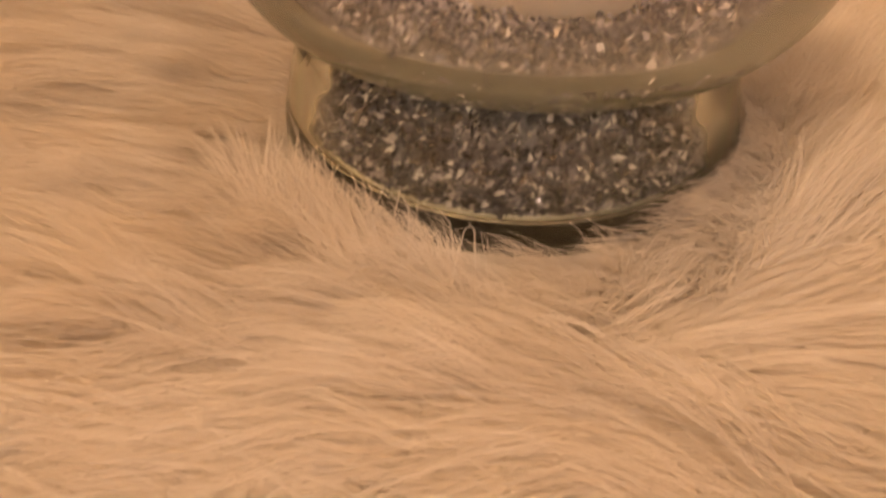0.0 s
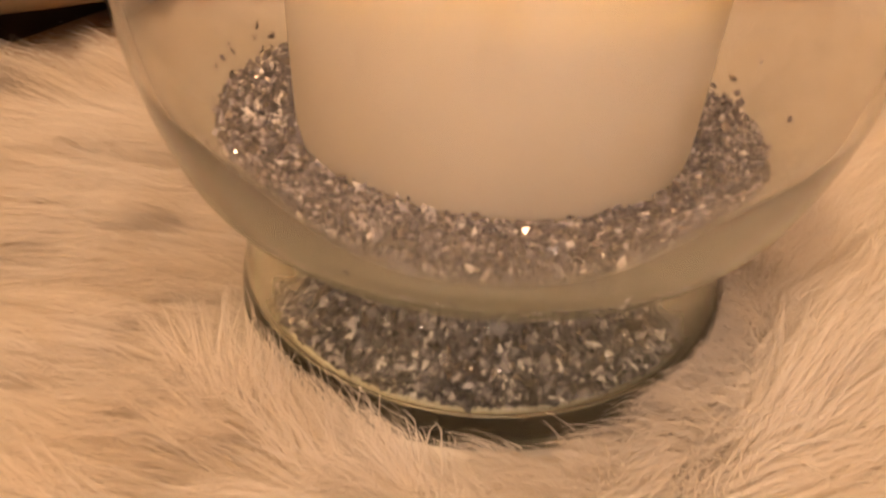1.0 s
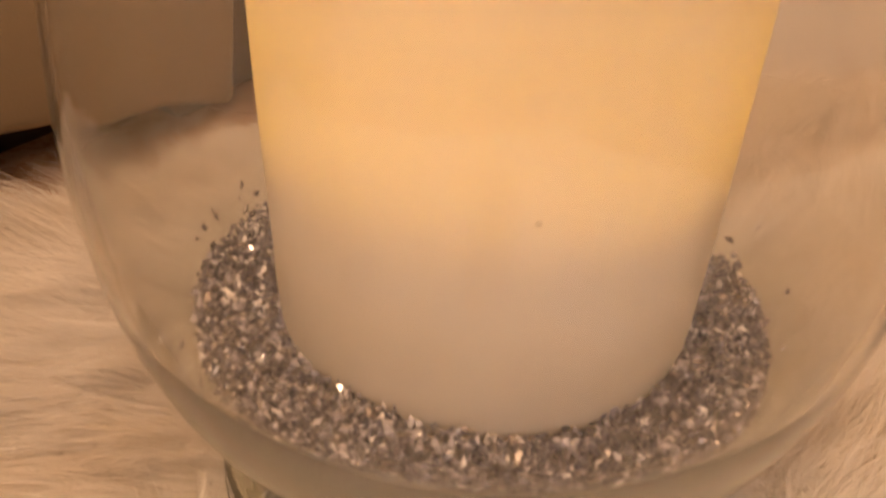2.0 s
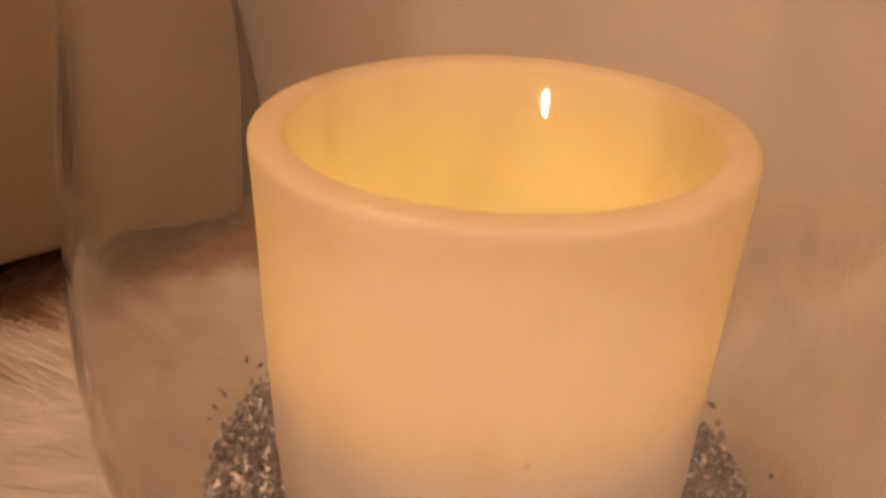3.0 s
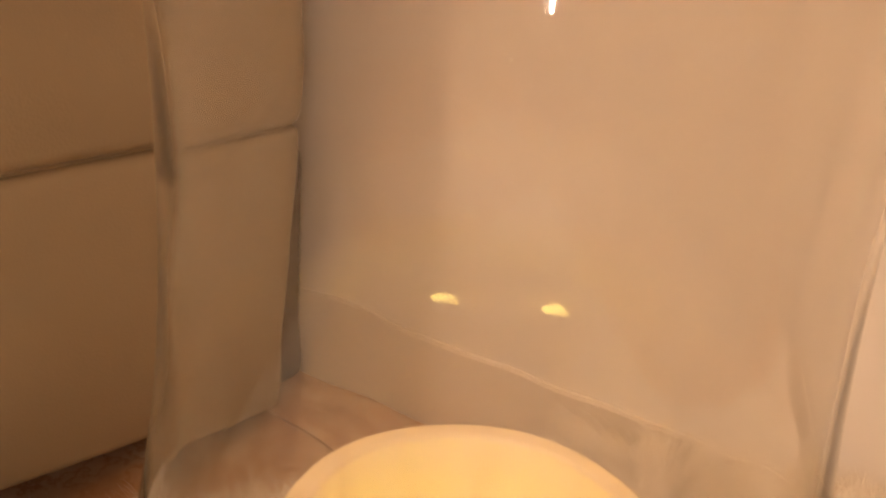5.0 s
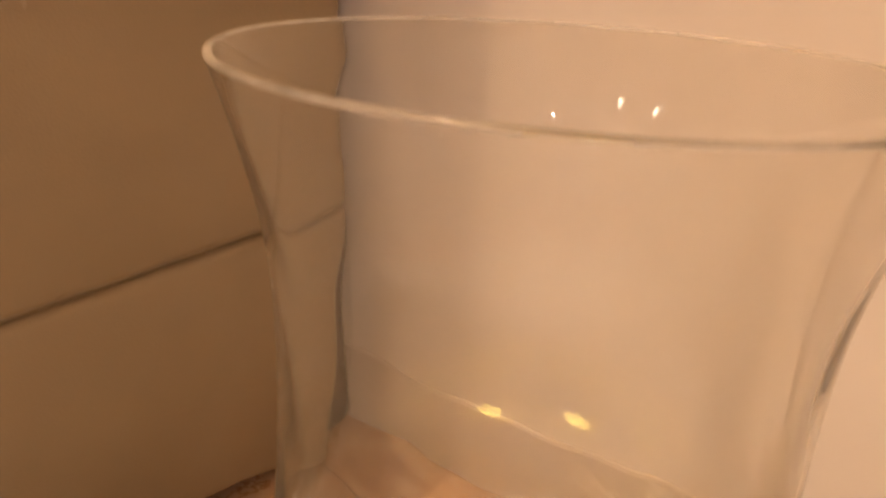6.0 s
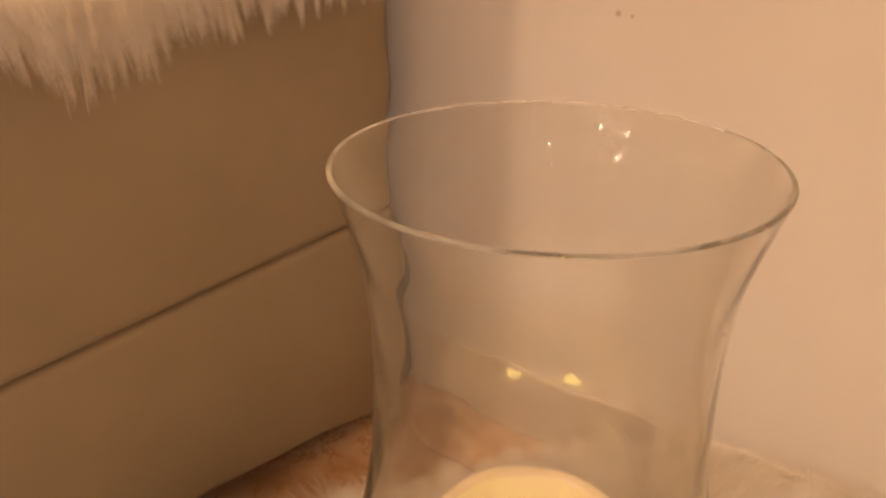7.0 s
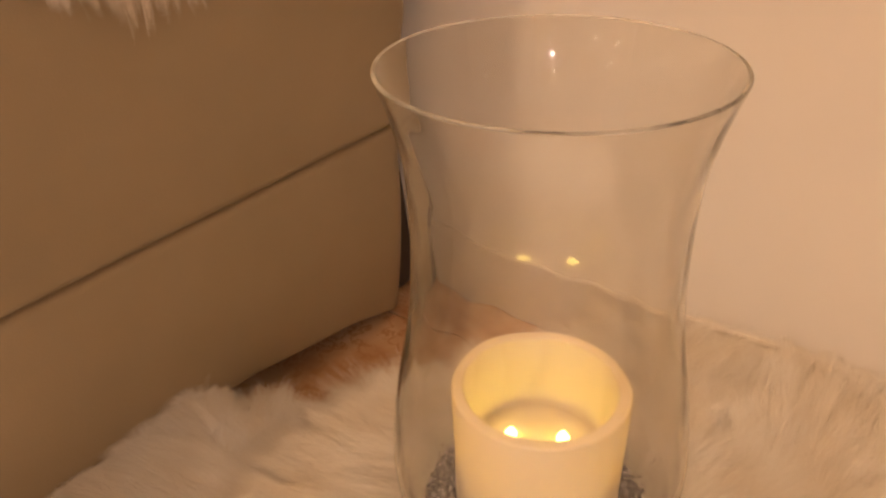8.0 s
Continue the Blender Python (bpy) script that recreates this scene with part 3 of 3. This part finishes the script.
bm.from_mesh(shell)
foot = part("foot", bm, FOOT_GLASS, vase, "thick green-tinted glass foot", wound=True)
foot.visible_shadow = False


# ---- crushed glass ----
def scatter(name, centres, sizes, seed):
    g = np.random.default_rng(seed)
    n = len(centres)
    # irregular octahedra
    base = np.array([(1, 0, 0), (-1, 0, 0), (0, 1, 0), (0, -1, 0), (0, 0, 1), (0, 0, -1)], float)
    faces = np.array([(0, 2, 4), (2, 1, 4), (1, 3, 4), (3, 0, 4), (2, 0, 5), (1, 2, 5), (3, 1, 5), (0, 3, 5)])
    sc = np.stack([0.7 + 0.7 * g.random(n), 0.45 + 0.5 * g.random(n), 0.22 + 0.35 * g.random(n)], 1) * sizes[:, None]
    v = base[None] * sc[:, None, :] * (0.65 + 0.6 * g.random((n, 6, 1))) + g.normal(0, 0.12, (n, 6, 3)) * sizes[:, None, None]
    q = g.normal(0, 1, (n, 4))
    q /= np.linalg.norm(q, axis=1, keepdims=True)
    w, a, b, c = q.T
    R = np.stack([1 - 2 * (b * b + c * c), 2 * (a * b - c * w), 2 * (a * c + b * w), 2 * (a * b + c * w), 1 - 2 * (a * a + c * c), 2 * (b * c - a * w), 2 * (a * c - b * w), 2 * (b * c + a * w), 1 - 2 * (a * a + b * b)], 1).reshape(n, 3, 3)
    co = np.einsum("nij,nkj->nki", R, v) + centres[:, None, :]
    idx = (np.arange(n) * 6)[:, None, None] + faces[None]
    me = bpy.data.meshes.new(name)
    me.from_pydata(co.reshape(-1, 3).tolist(), [], idx.reshape(-1, 3).tolist())
    me.materials.append(CHIPS)
    return new(name, me)


def revolve_points(profile, n, g, jitter):
    """n points spread evenly over the surface that the profile sweeps."""
    p = np.array(profile)
    seg = np.hypot(*(p[1:] - p[:-1]).T)
    area = seg * (p[1:, 0] + p[:-1, 0]) / 2
    k = g.choice(len(seg), n, p=area / area.sum())
    s = g.random(n)
    r = p[k, 0] * (1 - s) + p[k + 1, 0] * s - np.abs(g.normal(0, jitter, n))
    z = p[k, 1] * (1 - s) + p[k + 1, 1] * s
    a = g.random(n) * 2 * np.pi
    return np.stack([r * np.cos(a), r * np.sin(a), z], 1)


g = np.random.default_rng(17)
foot_line = [(0.030, 0.0122), (0.0475, 0.0122), (0.0529, 0.0130), (0.0548, 0.0148), (0.0540, 0.0190), (0.0520, 0.0258), (0.0494, 0.0318), (0.0450, 0.0360), (0.037, 0.0378), (0.010, 0.0378)]
pts = revolve_points(foot_line, 17000, g, 0.0007)
fill_foot = scatter("crushed_glass", pts, g.uniform(0.0007, 0.0018, len(pts)), 19)
tagged(fill_foot, "grey crushed mirror glass filling the foot of the vase", "crushed glass", kind="stuff")
# added solid core; its dark colour stands for shade between the chips
core = part("fill_core", lathe([(0.0, 0.0128), (0.0460, 0.0130), (0.0515, 0.0152), (0.0510, 0.0190), (0.0496, 0.0258), (0.0470, 0.0312), (0.0, 0.0352)], 64), DARK_CORE)
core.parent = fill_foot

BED_Z = 0.0577
rise = sorted(inner, key=lambda p: p[1])
bed_line = [(float(np.interp(z, [p[1] for p in rise], [p[0] for p in rise])) - 0.0011, z) for z in np.linspace(0.0508, BED_Z, 8)]
pts = revolve_points(bed_line, 5200, g, 0.0008)
top = revolve_points([(0.048, BED_Z), (bed_line[-1][0], BED_Z)], 6500, g, 0.0)
top[:, 2] += g.normal(0, 0.0007, len(top)) + 0.0022 * wave(top[:, 0], top[:, 1], 51, 60) + 0.0020 * (-(top[:, 0] * math.cos(YAW) - top[:, 1] * math.sin(YAW))) / 0.065
sa, sz = g.uniform(0, 2 * np.pi, 60), BED_Z + np.abs(g.normal(0, 0.0035, 60))
sr = np.interp(sz, [p[1] for p in rise], [p[0] for p in rise]) - 0.0009
pts = np.concatenate([pts, top, np.stack([sr * np.cos(sa), sr * np.sin(sa), sz], 1)])
fill_bowl = scatter("crushed_glass", pts, g.uniform(0.0007, 0.0018, len(pts)), 23)
tagged(fill_bowl, "loose grey crushed mirror glass round the candle in the bowl", "crushed glass", kind="stuff")
core = part("fill_core", lathe([(0.0, 0.0506)] + [(r - 0.0022, z + 0.0002) for r, z in bed_line[:-4]] + [(0.0, 0.0522)], 64), BED)
core.parent = fill_bowl

# ---- LED candle ----
candle = tagged(new("led_candle"), "lit ivory wax pillar LED candle with hollow top", "candle")
candle.location = (0, 0, 0.054)
SHIFT = Vector((0.0001, 0.0009, 0))
R_OUT, R_IN, FLOOR_C = 0.0500, 0.0428, 0.104
prof = [(0.0, 0.0545), (0.0455, 0.0545), (0.0480, 0.0555), (R_OUT - 0.0013, 0.059), (R_OUT - 0.0010, 0.065)]
prof += [(R_OUT - 0.0010 * (TOP_Z - z) / 0.08, z) for z in np.linspace(0.07, TOP_Z - 0.003, 14)]
EDGE = 0.0018
prof += [(R_OUT - EDGE + EDGE * math.cos(a), TOP_Z - EDGE + EDGE * math.sin(a)) for a in np.linspace(0, math.pi / 2, 6)]
prof += [(R_IN + EDGE + EDGE * math.cos(a), TOP_Z - EDGE + EDGE * math.sin(a)) for a in np.linspace(math.pi / 2, math.pi, 6)]
prof += [(R_IN, z) for z in np.linspace(TOP_Z - 0.006, FLOOR_C + 0.002, 8)]
prof += [(R_IN - 0.0010, FLOOR_C - 0.0020), (R_IN - 0.0035, FLOOR_C - 0.0036), (0.0365, FLOOR_C - 0.0026), (0.0325, FLOOR_C - 0.0004), (0.026, FLOOR_C + 0.0004), (0.012, FLOOR_C + 0.0008), (0.0, FLOOR_C + 0.0008)]
on(candle, part("wax_body", lathe(prof, 128), WAX))
# hidden core, added to stop flame light in the lower wax
on(candle, part("core", lathe([(0.0, 0.0565), (0.0460, 0.0565), (0.0472, 0.062), (0.0476, 0.0960), (0.046, 0.0985), (0.035, 0.0990), (0.030, 0.1015), (0.0, 0.1022)], 64), CORE, label="unseen opaque core in the wax, added to block light"))
RIGHT = Vector((math.cos(YAW), -math.sin(YAW), 0))
for s, f in ((-0.0162, 0.003), (0.0138, 0.004)):
    at = RIGHT * s + Vector((math.sin(-YAW) * -f, math.cos(YAW) * f, FLOOR_C))
    tip = lathe([(0.0, 0.0), (0.0022, 0.0002), (0.0038, 0.0016), (0.0039, 0.0030), (0.0027, 0.0052), (0.0012, 0.0071), (0.0, 0.0084)], 24)
    bmesh.ops.translate(tip, verts=tip.verts, vec=at + Vector((0, 0, 0.0006)))
    on(candle, part("flame", tip, FLAME, label="glowing plastic LED flame"))

for ob in candle.children:
    ob.data.transform(Matrix.Translation(SHIFT))

# ---- floor tiles ----
JOINT_V, TILE = 0.195, 0.40
mesh = None
for i in range(-3, 8):
    for j in range(-7, 1):
        cu, cv = -0.42 + TILE * (i + 0.5), JOINT_V + TILE * (j + 0.5)
        if mesh is None:
            bm = box(bmesh.new(), (-TILE / 2 + 0.001, -TILE / 2 + 0.001, -0.006), (TILE / 2 - 0.001, TILE / 2 - 0.001, 0.0), 0.0008)
            tile = part("tile", bm, MARBLE, floor, smooth=False)
            mesh = tile.data
        else:
            tile = new("tile", mesh)
            tile.parent = floor
        tile.location = (cu, cv, FLOOR_Z)
        if j == 0:
            tile.scale = (1, 0.32, 1)
            tile.location = (cu, JOINT_V + TILE * 0.16 + 0.001, FLOOR_Z)
